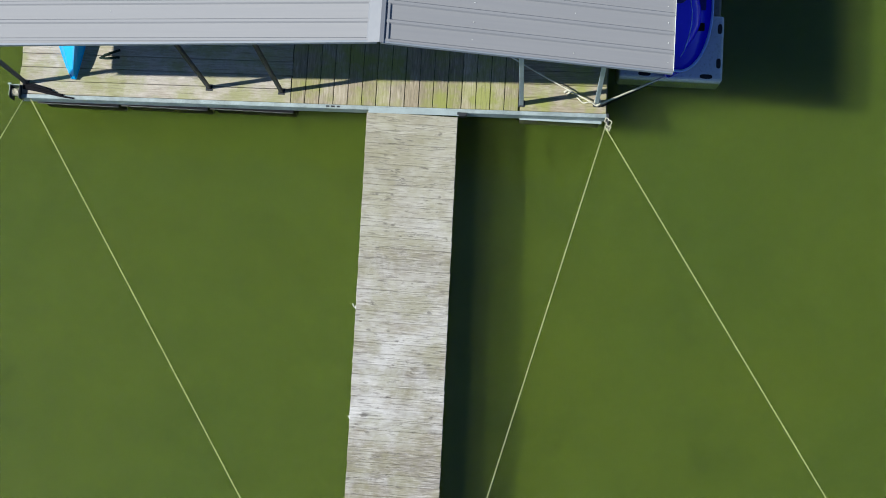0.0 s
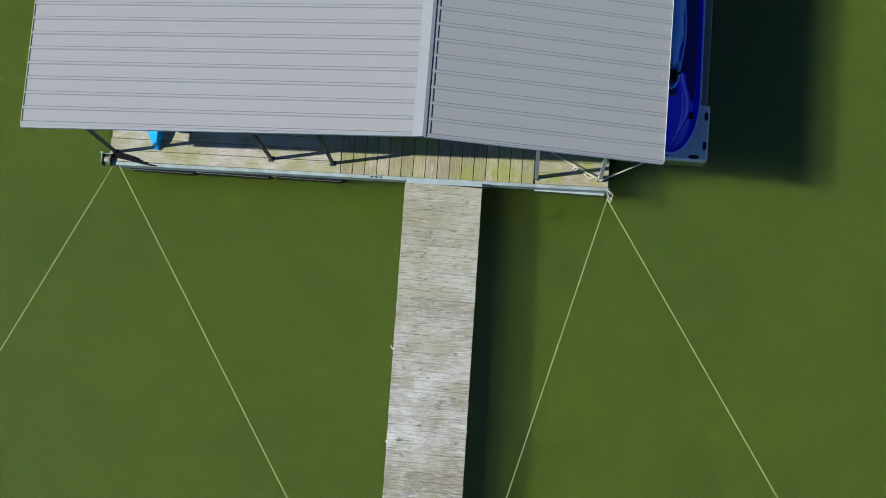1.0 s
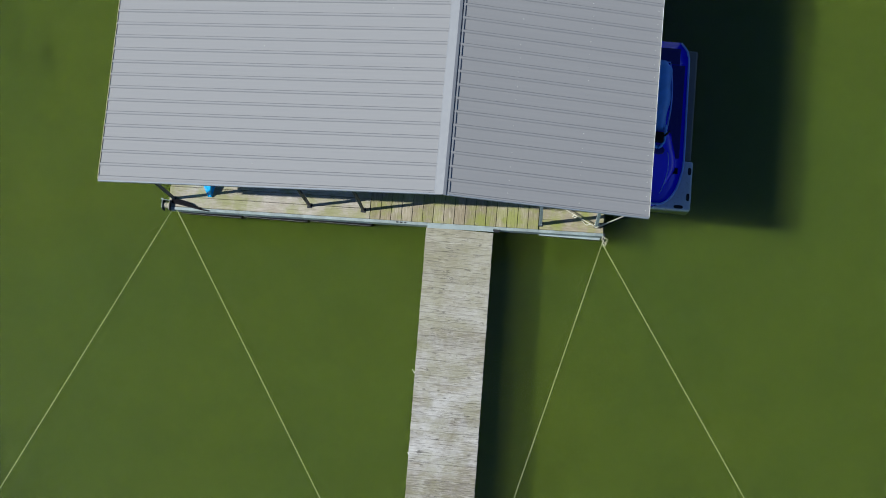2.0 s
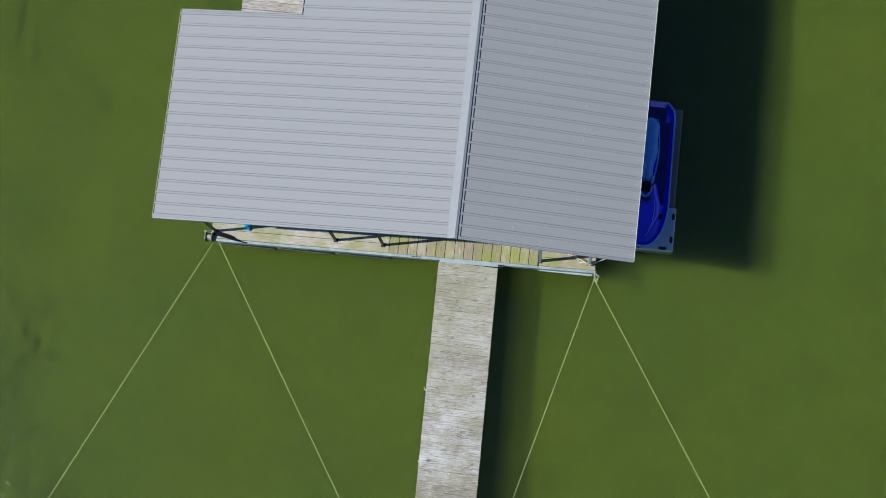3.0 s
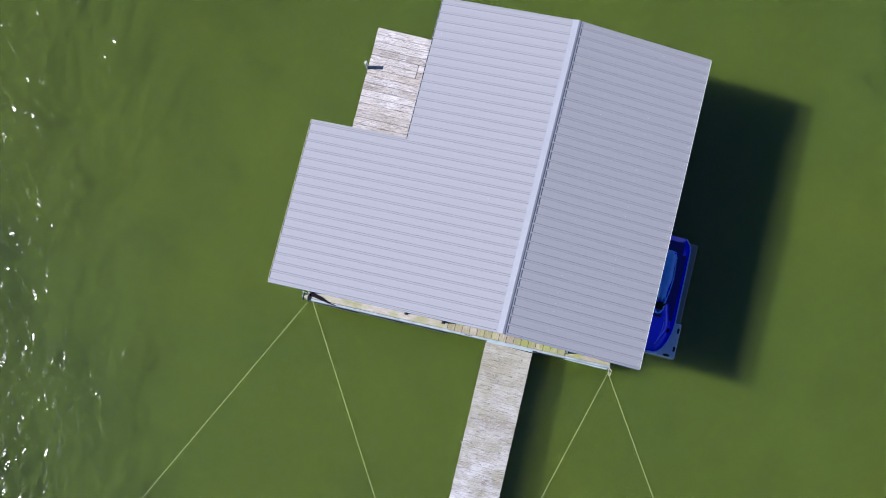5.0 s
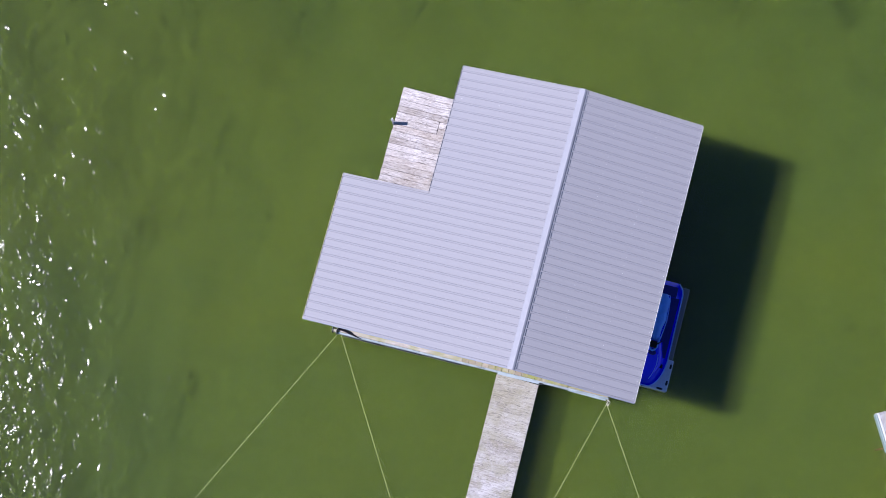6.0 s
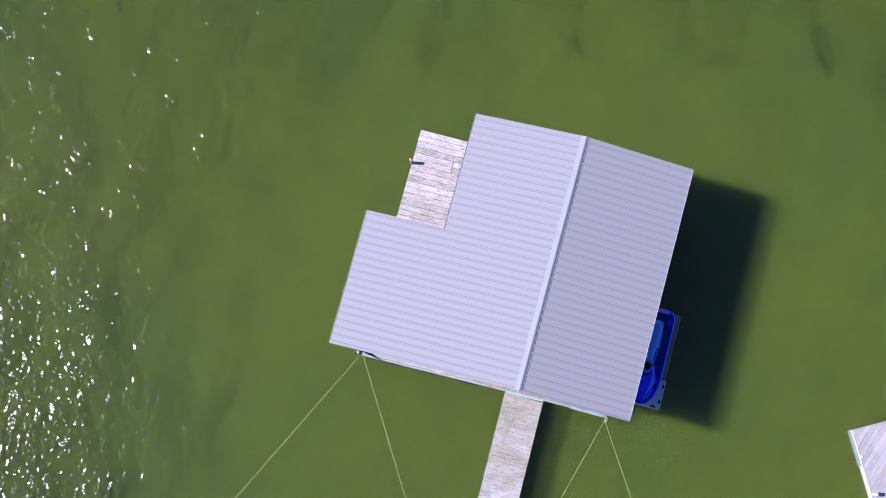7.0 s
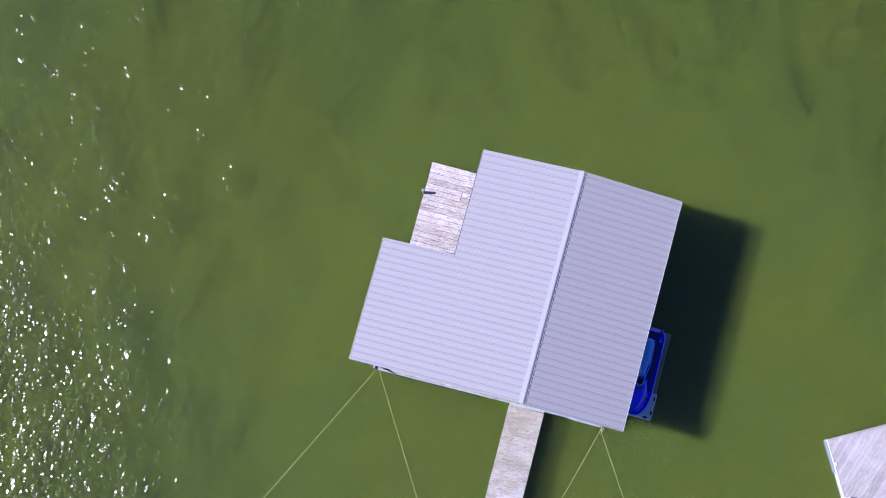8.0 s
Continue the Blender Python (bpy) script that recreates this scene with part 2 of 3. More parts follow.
def mesh_of(name, bm, mat, smooth=False):
    me = bpy.data.meshes.new(name)
    bmesh.ops.recalc_face_normals(bm, faces=bm.faces)
    bm.to_mesh(me)
    bm.free()
    me.materials.append(mat)
    if smooth:
        for f in me.polygons:
            f.use_smooth = True
    return me


def part(name, bm, mat, parent, label="", smooth=False):
    """A bmesh in world metres as one mesh object under a thing or a part."""
    at = base_of(parent)
    bmesh.ops.translate(bm, verts=bm.verts, vec=-at)
    ob = new(name, mesh_of(name, bm, mat, smooth))
    ob.parent = parent
    return tagged(ob, label)


def piece(name, me, parent, m):
    """An object of its own on a shared mesh, at a world pose, under a thing or a part."""
    ob = new(name, me)
    ob.parent = parent
    ob.matrix_basis = Matrix.Translation(-base_of(parent)) @ m
    return ob


def box(bm, lo, hi, bevel=0.0, turn=None):
    made = bmesh.ops.create_cube(bm, size=1.0)["verts"]
    lo, hi = Vector(lo), Vector(hi)
    size, mid = hi - lo, (lo + hi) / 2
    bmesh.ops.scale(bm, verts=made, vec=size)
    if bevel:
        edges = list({e for v in made for e in v.link_edges})
        out = bmesh.ops.bevel(bm, geom=edges, offset=bevel, segments=2, affect="EDGES", profile=0.5)
        made = list({v for f in out["faces"] for v in f.verts} | {v for v in made if v.is_valid})
    if turn:
        bmesh.ops.rotate(bm, verts=made, matrix=turn, cent=(0, 0, 0))
    bmesh.ops.translate(bm, verts=made, vec=mid)
    return bm


def tube(bm, points, radius, sides=10, cap=True):
    """A round bar or rope along points."""
    points = [Vector(p) for p in points]
    rings = []
    for k, p in enumerate(points):
        ahead = (points[min(k + 1, len(points) - 1)] - points[max(k - 1, 0)]).normalized()
        side = ahead.cross(Vector((0, 0, 1)))
        side = side.normalized() if side.length > 1e-3 else Vector((1, 0, 0))
        up = side.cross(ahead)
        r = radius[k] if isinstance(radius, (list, tuple)) else radius
        rings.append([bm.verts.new(p + r * (math.cos(a) * side + math.sin(a) * up)) for a in (2 * math.pi * j / sides for j in range(sides))])
    for a, b in zip(rings, rings[1:]):
        for j in range(sides):
            bm.faces.new((a[j], a[(j + 1) % sides], b[(j + 1) % sides], b[j]))
    if cap:
        bm.faces.new(rings[0][::-1])
        bm.faces.new(rings[-1])
    return bm


def square_tube(bm, a, b, width, depth=None):
    """A square bar from a to b."""
    a, b = Vector(a), Vector(b)
    ahead = (b - a).normalized()
    side = Vector((0, 1, 0)) if abs(ahead.y) < 0.9 else Vector((1, 0, 0))
    u = ahead.cross(side).normalized()
    v = ahead.cross(u).normalized()
    w, d = width / 2, (depth or width) / 2
    k = 0.14 * min(w, d)
    ring = [(w, d - k), (w - k, d), (-w + k, d), (-w, d - k), (-w, -d + k), (-w + k, -d), (w - k, -d), (w, -d + k)]
    ends = [[bm.verts.new(p + u * x + v * y) for x, y in ring] for p in (a, b)]
    for j in range(8):
        bm.faces.new((ends[0][j], ends[0][(j + 1) % 8], ends[1][(j + 1) % 8], ends[1][j]))
    bm.faces.new(ends[0])
    bm.faces.new(ends[1])
    return bm


def loft(bm, rings, closed=True):
    """Skin over rings of equal length."""
    rows = [[bm.verts.new(p) for p in ring] for ring in rings]
    count = len(rows[0])
    for a, b in zip(rows, rows[1:]):
        for j in range(count if closed else count - 1):
            bm.faces.new((a[j], a[(j + 1) % count], b[(j + 1) % count], b[j]))
    if closed:
        bm.faces.new(rows[0])
        bm.faces.new(rows[-1][::-1])
    return bm


def bm_new():
    return bmesh.new()


def plank_mesh(name, length, width, thick, mat, c=0.005):
    """A board along x, its upper edges worn round."""
    bm = bm_new()
    x, y = length / 2, width / 2
    rings = [[(-x, -y, -thick), (x, -y, -thick), (x, y, -thick), (-x, y, -thick)],
             [(-x, -y, -c), (x, -y, -c), (x, y, -c), (-x, y, -c)],
             [(-x + c, -y + c, 0), (x - c, -y + c, 0), (x - c, y - c, 0), (-x + c, y - c, 0)]]
    loft(bm, rings)
    return mesh_of(name, bm, mat)


# ---- water ----
# the surface and, below it, the ever darker layers of cloudy water that it lets one see
W = 2500.0
water = None
for k, depth in enumerate(DEPTHS):
    bm = bm_new()
    bm.faces.new([bm.verts.new((x, y, LEVEL - depth)) for x, y in ((-W, -W), (W, -W), (W, W), (-W, W))])
    layer = new("water" if k == 0 else "cloudy_layer", mesh_of("water" if k == 0 else "cloudy_layer", bm, WATER[k]))
    if water:
        layer.parent = water
    else:
        water = tagged(layer, "green murky lake water with small glittering ripples", "water", kind="structure")

# ---- the covered dock ----
DECK = 0.45
LEFT, RIGHT, BACK = -4.73, 3.20, 7.38
SLIP_L, SLIP_R, SLIP_F = -1.05, 2.03, 1.50
RIDGE_X, RIDGE_Z, PITCH, PITCH_L = 0.41, 4.03, 0.208, 0.193
ROOF_F, ROOF_B, WING_B = 0.0, 7.655, 4.065
EAVE_L, WING_L, EAVE_R = -2.94, -5.37, 3.715
SLANT = 0.0195


def front(x, y=0.0):
    """The front edge stands a little askew; the skew dies out towards the back."""
    return y + (0.05 + SLANT * x) * (1 - y / BACK)


def roof_front(x):
    """The front edge of the roof runs a little forward towards the far end of the wing."""
    return ROOF_F + 0.008 * min(0.0, x - RIDGE_X)


def roof_z(x):
    return RIDGE_Z - (PITCH if x > RIDGE_X else PITCH_L) * abs(x - RIDGE_X)


dock = thing("boat_dock", (0, 0, 0), "floating wooden boat dock with galvanised front channel and black floats", "dock")

# deck frame under the boards
frame_bm = bm_new()
for x in (LEFT + 0.04, -3.5, -2.3, SLIP_L - 0.04, SLIP_R + 0.04, RIGHT - 0.04):
    box(frame_bm, (x - 0.03, front(x, 0.08), 0.16), (x + 0.03, BACK - 0.06, DECK - 0.042))
part("deck_frame", frame_bm, TIMBER, dock, "dark timber joists")
cross = bm_new()
for y in (SLIP_F - 0.05, 0.8):
    box(cross, (SLIP_L, y - 0.03, 0.16), (SLIP_R, y + 0.03, DECK - 0.042))
part("cross_joist", cross, TIMBER, dock)


def rim(name, a, b, height, width, mat, label="", drop=0.0):
    bm = bm_new()
    ang = math.atan2(b[1] - a[1], b[0] - a[0])
    length = math.hypot(b[0] - a[0], b[1] - a[1])
    # a channel: web, top flange and bottom flange
    box(bm, (0, -0.006, DECK - height), (length, 0.0, DECK + 0.004))
    box(bm, (0, 0.0005, DECK - 0.004), (length, width, DECK + 0.006), 0.002)
    box(bm, (0, 0.0005, DECK - height), (length, width, DECK - height + 0.006))
    bmesh.ops.rotate(bm, verts=bm.verts, matrix=Matrix.Rotation(ang, 3, "Z"), cent=(0, 0, 0))
    bmesh.ops.translate(bm, verts=bm.verts, vec=(a[0], a[1], -drop))
    return part(name, bm, mat, dock, label)


front_channel = rim("front_channel", (LEFT, front(LEFT) + 0.0), (RIGHT, front(RIGHT)), 0.20, 0.048, CHANNEL, "dull blue-grey galvanised steel channel")
for k, (x, w) in enumerate(((-0.555, 0.045), (-0.485, 0.05), (-0.41, 0.04))):
    bm = bm_new()
    box(bm, (x, front(x) + 0.012, DECK + 0.006), (x + w, front(x) + 0.034, DECK + 0.0085))
    part("marking", bm, DARK_STEEL, front_channel, "worn dark marking")
for name, a, b in (("side_channel", (LEFT, BACK), (LEFT, front(LEFT))), ("side_channel", (RIGHT, front(RIGHT)), (RIGHT, BACK)), ("back_channel", (SLIP_L, BACK), (LEFT, BACK)), ("back_channel", (RIGHT, BACK), (SLIP_R, BACK))):
    rim(name, a, b, 0.20, 0.03, TIMBER, "", 0.052)


def float_box(a, b, y0, y1, pale=False):
    bm = bm_new()
    box(bm, (a, y0 + 0.005, -0.30), (b, y1, 0.315 if y0 < 0.2 else 0.235), 0.03)
    for x in (a + (b - a) * k / 4 for k in (1, 2, 3)):
        box(bm, (x - 0.03, y0 - 0.004, -0.1), (x + 0.03, y0 + 0.05, 0.18), 0.008)
    flange = bm_new()
    box(flange, (a - 0.003, y0 - 0.055, 0.235), (b + 0.003, y0 + 0.004, 0.25), 0.004)
    ob = part("float", bm, PORT_DARK if pale else FLOAT_PLASTIC, dock, "faded grey float" if pale else "black plastic float")
    part("float_flange", flange, GALVANISED if pale else FLOAT_PLASTIC, ob, "pale lip" if pale else "black lip")
    if not pale:
        bm = bm_new()
        tube(bm, [(a + (b - a) * k / 12, y0 - 0.056 + 0.003 * math.sin(2.3 * k), 0.248) for k in range(13)], 0.005, 6)
        part("lip_edge", bm, FLOAT_LIP, ob, "worn pale edge", True)


for a, b in ((-4.52, -3.41), (-3.37, -2.19), (-2.15, -1.02), (2.05, 3.15)):
    float_box(a, b, front((a + b) / 2) + 0.02, 0.62, a > 0)
for y in (2.4, 4.4, 6.3):
    for a, b in ((-4.6, -3.5), (-2.4, -1.2), (2.08, 3.12)):
        float_box(a, b, y - 0.45, y + 0.45)

# roof posts
FRONT_POSTS = ((-4.64, 0.16), (-2.15, 0.23), (-1.17, 0.23), (2.06, 0.24), (3.06, 0.29))
BACK_POSTS = ((-2.72, 7.22), (-1.17, 7.22), (2.06, 7.22), (3.06, 7.22), (-4.64, 3.9), (-2.72, 3.9), (-1.17, 3.9), (2.06, 3.9), (3.06, 3.9))
for x, y in FRONT_POSTS + BACK_POSTS:
    bm = bm_new()
    lean = {2.06: -0.025, 3.06: -0.03}.get(x, 0.0) if y < 1 else 0.0
    top = roof_z(x) - 0.22
    square_tube(bm, (x, y, DECK), (x + lean * (top - DECK), y, top), 0.055 if x > 0 else 0.047)
    post = part("post", bm, GALVANISED if x > 0 else DARK_STEEL, dock, "galvanised steel post" if x > 0 else "dark grey steel post")
    bm = bm_new()
    box(bm, (x - 0.045, y - 0.045, DECK), (x + 0.045, y + 0.045, DECK + 0.010), 0.003)
    part("base_plate", bm, DARK_STEEL, post)

# ---- the roof ----
roof = thing("dock_roof", (RIDGE_X, (ROOF_F + ROOF_B) / 2, 2.9), "grey ribbed sheet-metal gable roof over a boat dock", "roof")
RIB = 0.2205


def sheet(y0, y1, x_eave):
    """A ribbed sheet from the ridge to the eave; ribs run down the slope."""
    side = 1 if x_eave > RIDGE_X else -1
    line = []
    y_rib = ROOF_F + 0.025 + math.floor((y0 - ROOF_F) / RIB) * RIB
    line.append((y0, 0.0))
    while y_rib < y1 + 0.04:
        for dy, dz in ((-0.030, 0.0), (-0.015, 0.024), (0.013, 0.024), (0.028, 0.0)):
            if y0 + 0.001 < y_rib + dy < y1 - 0.001:
                line.append((y_rib + dy, dz))
        y_rib += RIB
    line.append((y1, 0.0))
    bm = bm_new()
    xs = (RIDGE_X + side * 0.02, x_eave)
    rows = []
    for lower in (0.0, -0.004):
        rows.append([[bm.verts.new((x, roof_front(x) if y == ROOF_F else y, roof_z(x) + dz + lower)) for y, dz in line] for x in xs])
    n = len(line)
    for (a, b) in rows:
        for j in range(n - 1):
            bm.faces.new((a[j], a[j + 1], b[j + 1], b[j]))
    (ta, tb), (la, lb) = rows
    for t, u in ((ta, la), (tb, lb)):
        for j in range(n - 1):
            bm.faces.new((t[j], t[j + 1], u[j + 1], u[j]))
    for j in (0, n - 1):
        bm.faces.new((ta[j], tb[j], lb[j], la[j]))
    part("roof_sheet", bm, ROOF, roof)


edges_l = [ROOF_F] + [ROOF_F + 0.882 * k - 0.06 for k in range(1, 5)] + [WING_B]
for y0, y1 in zip(edges_l, edges_l[1:]):
    if y1 - y0 > 0.01:
        sheet(y0, y1, WING_L)
edges_b = [WING_B] + [ROOF_F + 0.882 * k - 0.06 for k in range(5, 9)] + [ROOF_B]
for y0, y1 in zip(edges_b, edges_b[1:]):
    if y1 - y0 > 0.01:
        sheet(y0, y1, EAVE_L)
edges_r = [ROOF_F] + [ROOF_F + 0.882 * k - 0.06 for k in range(1, 9)] + [ROOF_B]
for y0, y1 in zip(edges_r, edges_r[1:]):
    sheet(y0, y1, EAVE_R)

# ridge cap: a folded strip that rests on the ribs
cap = bm_new()
PROFILE = ((-0.140, -0.012), (-0.137, 0.0), (-0.122, 0.0), (-0.118, 0.006), (0.010, 0.030), (0.055, 0.020), (0.058, -0.014), (0.074, -0.014), (0.077, 0.000), (0.102, 0.000), (0.105, -0.016))
rows = []
for y in (ROOF_F - 0.012, ROOF_B + 0.012):
    upper = [(RIDGE_X + dx, y, roof_z(RIDGE_X + dx) + 0.022 + dz) for dx, dz in PROFILE]
    rows.append(upper + [(x, yy, z - 0.003) for x, yy, z in reversed(upper)])
loft(cap, rows)
part("ridge_cap", cap, CAP, roof, "pale grey folded ridge cap")


def rake(name, x0, x1, y, out, mat=TRIM):
    """An angle trim along a gable edge."""
    bm = bm_new()
    rings = []
    edge = y
    for x in (x0, x1):
        z = roof_z(x)
        y = roof_front(x) if edge == ROOF_F else edge
        rings.append([(x, y - out * 0.016, z + 0.024), (x, y + out * 0.008, z + 0.024), (x, y + out * 0.008, z - 0.04), (x, y + out * 0.004, z - 0.04), (x, y + out * 0.004, z + 0.020), (x, y - out * 0.016, z + 0.020)])
    loft(bm, rings)
    part(name, bm, mat, roof, "pale blue-grey edge trim" if mat is TRIM else "")


rake("rake_trim", WING_L, RIDGE_X - 0.02, ROOF_F, -1)
rake("rake_trim", RIDGE_X + 0.02, EAVE_R, ROOF_F, -1)
rake("rake_trim", EAVE_L, RIDGE_X - 0.02, ROOF_B, 1, ROOF)
rake("rake_trim", RIDGE_X + 0.02, EAVE_R, ROOF_B, 1, ROOF)
rake("rake_trim", WING_L, EAVE_L, WING_B, 1, ROOF)


def eave(x, y0, y1, mat=WHITE_PAINT):
    bm = bm_new()
    side = 1 if x > RIDGE_X else -1
    z = roof_z(x)
    xs = sorted((x + side * 0.003, x + side * 0.012))
    box(bm, (xs[0], y0, z - 0.10), (xs[1], y1, z + 0.022), 0.003)
    part("eave_trim", bm, mat, roof, "thin white eave trim" if mat is WHITE_PAINT else "thin cream eave trim" if mat is CREAM_PAINT else "")


eave(WING_L, roof_front(WING_L) + 0.02, WING_B - 0.02, CREAM_PAINT)
eave(EAVE_L, WING_B + 0.02, ROOF_B - 0.02, ROOF)
eave(EAVE_R, ROOF_F + 0.02, ROOF_B - 0.02)

# rafters and purlins below the sheets
for y, left in ((0.25, WING_L + 0.05), (3.9, WING_L + 0.05), (7.22, EAVE_L + 0.05)):
    for x in (left, EAVE_R - 0.05):
        bm = bm_new()
        square_tube(bm, (RIDGE_X, y, RIDGE_Z - 0.17), (x, y, roof_z(x) - 0.17), 0.09, 0.06)
        part("rafter", bm, DARK_STEEL, roof)
PURLINS = [-4.7, -3.8, -2.75, -1.7, -0.65, 0.2, 0.6, 1.5, 2.5, 3.45]
for x in PURLINS:
    bm = bm_new()
    square_tube(bm, (x, ROOF_F + 0.05, roof_z(x) - 0.068), (x, (WING_B if x < EAVE_L else ROOF_B) - 0.05, roof_z(x) - 0.068), 0.08, 0.05)
    part("purlin", bm, DARK_STEEL, roof)

# roofing screws
bm = bm_new()
for x, often in ((-4.7, 0.08), (-3.8, 0.08), (-2.75, 0.10), (-1.7, 0.08), (-0.65, 0.12), (1.44, 0.65), (2.57, 0.75), (3.645, 0.95)):
    y = ROOF_F + 0.13
    while y < (WING_B if x < EAVE_L else ROOF_B) - 0.05:
        if random.random() < often:
            m = Matrix.Translation((x + random.uniform(-0.012, 0.012), y + random.uniform(-0.02, 0.02), roof_z(x) + 0.003))
            size = random.uniform(0.006, 0.009)
            bmesh.ops.create_cone(bm, cap_ends=True, segments=6, radius1=size, radius2=0.7 * size, depth=0.007, matrix=m)
        y += RIB
screws = part("screws", bm, WHITE_PAINT, roof, "small pale roofing screws")
tagged(screws, kind="stuff")

# ---- gangway ----
SKEW, RISE, GANG_W, GANG_END = -0.013, -0.013, 1.22, -9.0
gangway = thing("gangway", (0.61, -0.02, DECK), "long grey weathered wooden gangway leading over the water", "gangway")


def gang(x, y, dz=0.0):
    return Vector((x + SKEW * y, y, DECK + 0.012 + RISE * y + dz))


for x in (0.06, 0.61, 1.16):
    bm = bm_new()
    square_tube(bm, gang(x, -0.03, -0.115), gang(x, GANG_END, -0.115), 0.15, 0.05)
    part("beam", bm, TIMBER, gangway)
for x in (0.2, 1.02):
    bm = bm_new()
    tube(bm, [gang(x, GANG_END + 0.2, -0.2), Vector((x + 0.12, GANG_END + 0.2, -2.2))], 0.07, 10)
    part("pile", bm, TIMBER, gangway)
bm = bm_new()
box(bm, (0.02, 0.014, DECK + 0.0085), (1.23, 0.085, DECK + 0.0145), 0.002, Matrix.Rotation(0.02, 3, "Z"))
part("transition_plate", bm, GALVANISED, gangway, "pale galvanised hinge plate")
for x in (1.27,):
    bm = bm_new()
    tube(bm, [(x - 0.06, front(x) - 0.02, DECK + 0.004), (x + 0.07, front(x) - 0.02, DECK + 0.004)], 0.022, 10)
    box(bm, (x - 0.05, front(x) - 0.05, DECK - 0.08), (x + 0.05, front(x) - 0.008, DECK + 0.01), 0.005)
    part("hinge", bm, DARK_STEEL, gangway, "dark steel hinge")

for y, reach in ((-2.62, 0.045), (-4.06, 0.02)):
    bm = bm_new()
    at = gang(0.0, y, -0.02)
    tube(bm, [at + Vector((0.03, 0, 0)), at + Vector((-0.4 * reach, 0, 0.004)), at + Vector((-0.7 * reach, 0.4 * reach, 0.006)), at + Vector((-reach, 1.1 * reach, 0.012))], 0.007, 8)
    box(bm, at + Vector((-0.006, -0.022, -0.03)), at + Vector((0.006, 0.022, 0.02)), 0.003)
    part("side_hook", bm, WHITE_PAINT, gangway, "small pale hook on the edge", True)

# ---- floating port with the watercraft ----
port = thing("watercraft_port", (4.08, 2.2, 0.0), "grey plastic floating port under a personal watercraft", "float")
bm = bm_new()
box(bm, (3.36, 0.745, -0.25), (4.75, 1.655, 0.24), 0.03)
bow_block = part("front_block", bm, PORT_PLASTIC, port, "pale blue-grey plastic block")
bm = bm_new()
box(bm, (3.40, 1.665, -0.25), (4.715, 3.76, 0.17), 0.03)
part("rear_block", bm, PORT_DARK, port, "darker grey plastic block")
for x, y in ((4.69, 0.99), (4.695, 1.47), (4.53, 0.80), (3.70, 0.80)):
    bm = bm_new()
    long_y = x > 4.6
    rx, ry = (0.032, 0.07) if long_y else (0.085, 0.032)
    bore = [(x + rx * math.copysign(abs(math.cos(a)) ** 0.7, math.cos(a)), y + ry * math.copysign(abs(math.sin(a)) ** 0.7, math.sin(a))) for a in [2 * math.pi * j / 16 for j in range(16)]]
    loft(bm, [[(u, v, z) for u, v in bore] for z in (0.20, 0.2425)])
    part("slot", bm, SLOT, bow_block, "dark pin pocket")
for k in range(8):
    bm = bm_new()
    y = 0.87 + 0.095 * k
    box(bm, (4.55, y, 0.235), (4.66, y + 0.012, 0.244))
    part("tread", bm, PORT_PLASTIC, bow_block)

ski = thing("personal_watercraft", (4.07, 2.2, 0.24), "deep blue personal watercraft with a long blue seat", "watercraft")
CX = 4.02


def ski_half(y):
    """Half the beam at y; the bow is blunt and faces the front."""
    t = (y - 0.74) / 3.04
    if t < 0.30:
        return 0.06 + 0.45 * math.sqrt(max(0.0, 1 - (1 - t / 0.30) ** 2))
    return 0.51 - 0.04 * (t - 0.30) - 0.16 * max(0.0, (t - 0.90) / 0.10) ** 2.2


def ski_rings(levels):
    rings = []
    for k in range(25):
        t = k / 24
        y = 0.74 + 3.04 * (t ** 1.4)
        h = ski_half(y)
        rings.append([(CX + s * h, y, z) for s, z in levels(t, h)])
    return rings


def hull_levels(t, h):
    rise = 0.10 * max(0.0, 1 - t / 0.35) ** 2
    return ((0.0, 0.20 + rise), (0.55, 0.26 + rise), (0.90, 0.42 + rise), (1.0, 0.54 + rise), (1.0, 0.575 + rise), (-1.0, 0.575 + rise), (-1.0, 0.54 + rise), (-0.90, 0.42 + rise), (-0.55, 0.26 + rise))


part("hull", loft(bm_new(), ski_rings(hull_levels)), HULL_BLUE, ski, "glossy deep blue hull", True)
rail = bm_new()
pts = []
for s in (1, -1):
    row = [(CX + s * (ski_half(y) + 0.008), y, 0.575 + 0.10 * max(0.0, 1 - ((y - 0.74) / 3.04) ** (1 / 1.4) / 0.35) ** 2) for y in [0.745 + 3.03 * (k / 30) ** 1.5 for k in range(31)]]
    pts += row[::-1] if s == 1 else row
tube(rail, pts, 0.018, 8)
part("gunwale", rail, GUNWALE, ski, "pale blue rubber rail", True)


def ridge_loft(y0, y1, half, z0, z1, power=2.4, steps=18):
    """A rounded mass along y on the deck."""
    rings = []
    for k in range(steps + 1):
        t = k / steps
        y = y0 + (y1 - y0) * t
        w, z = half(t), z1(t)
        ring = []
        for j in range(13):
            a = math.pi * j / 12
            cx, sz = math.cos(a), math.sin(a)
            ring.append((CX + w * math.copysign(abs(cx) ** (2 / power), cx), y, z0 + (z - z0) * abs(sz) ** (2 / power)))
        ring.append((CX - w * 0.9, y, z0 - 0.06))
        ring.append((CX + w * 0.9, y, z0 - 0.06))
        rings.append(ring)
    return loft(bm_new(), rings)


def smooth(a, b, t):
    t = min(1.0, max(0.0, (t - a) / (b - a)))
    return t * t * (3 - 2 * t)


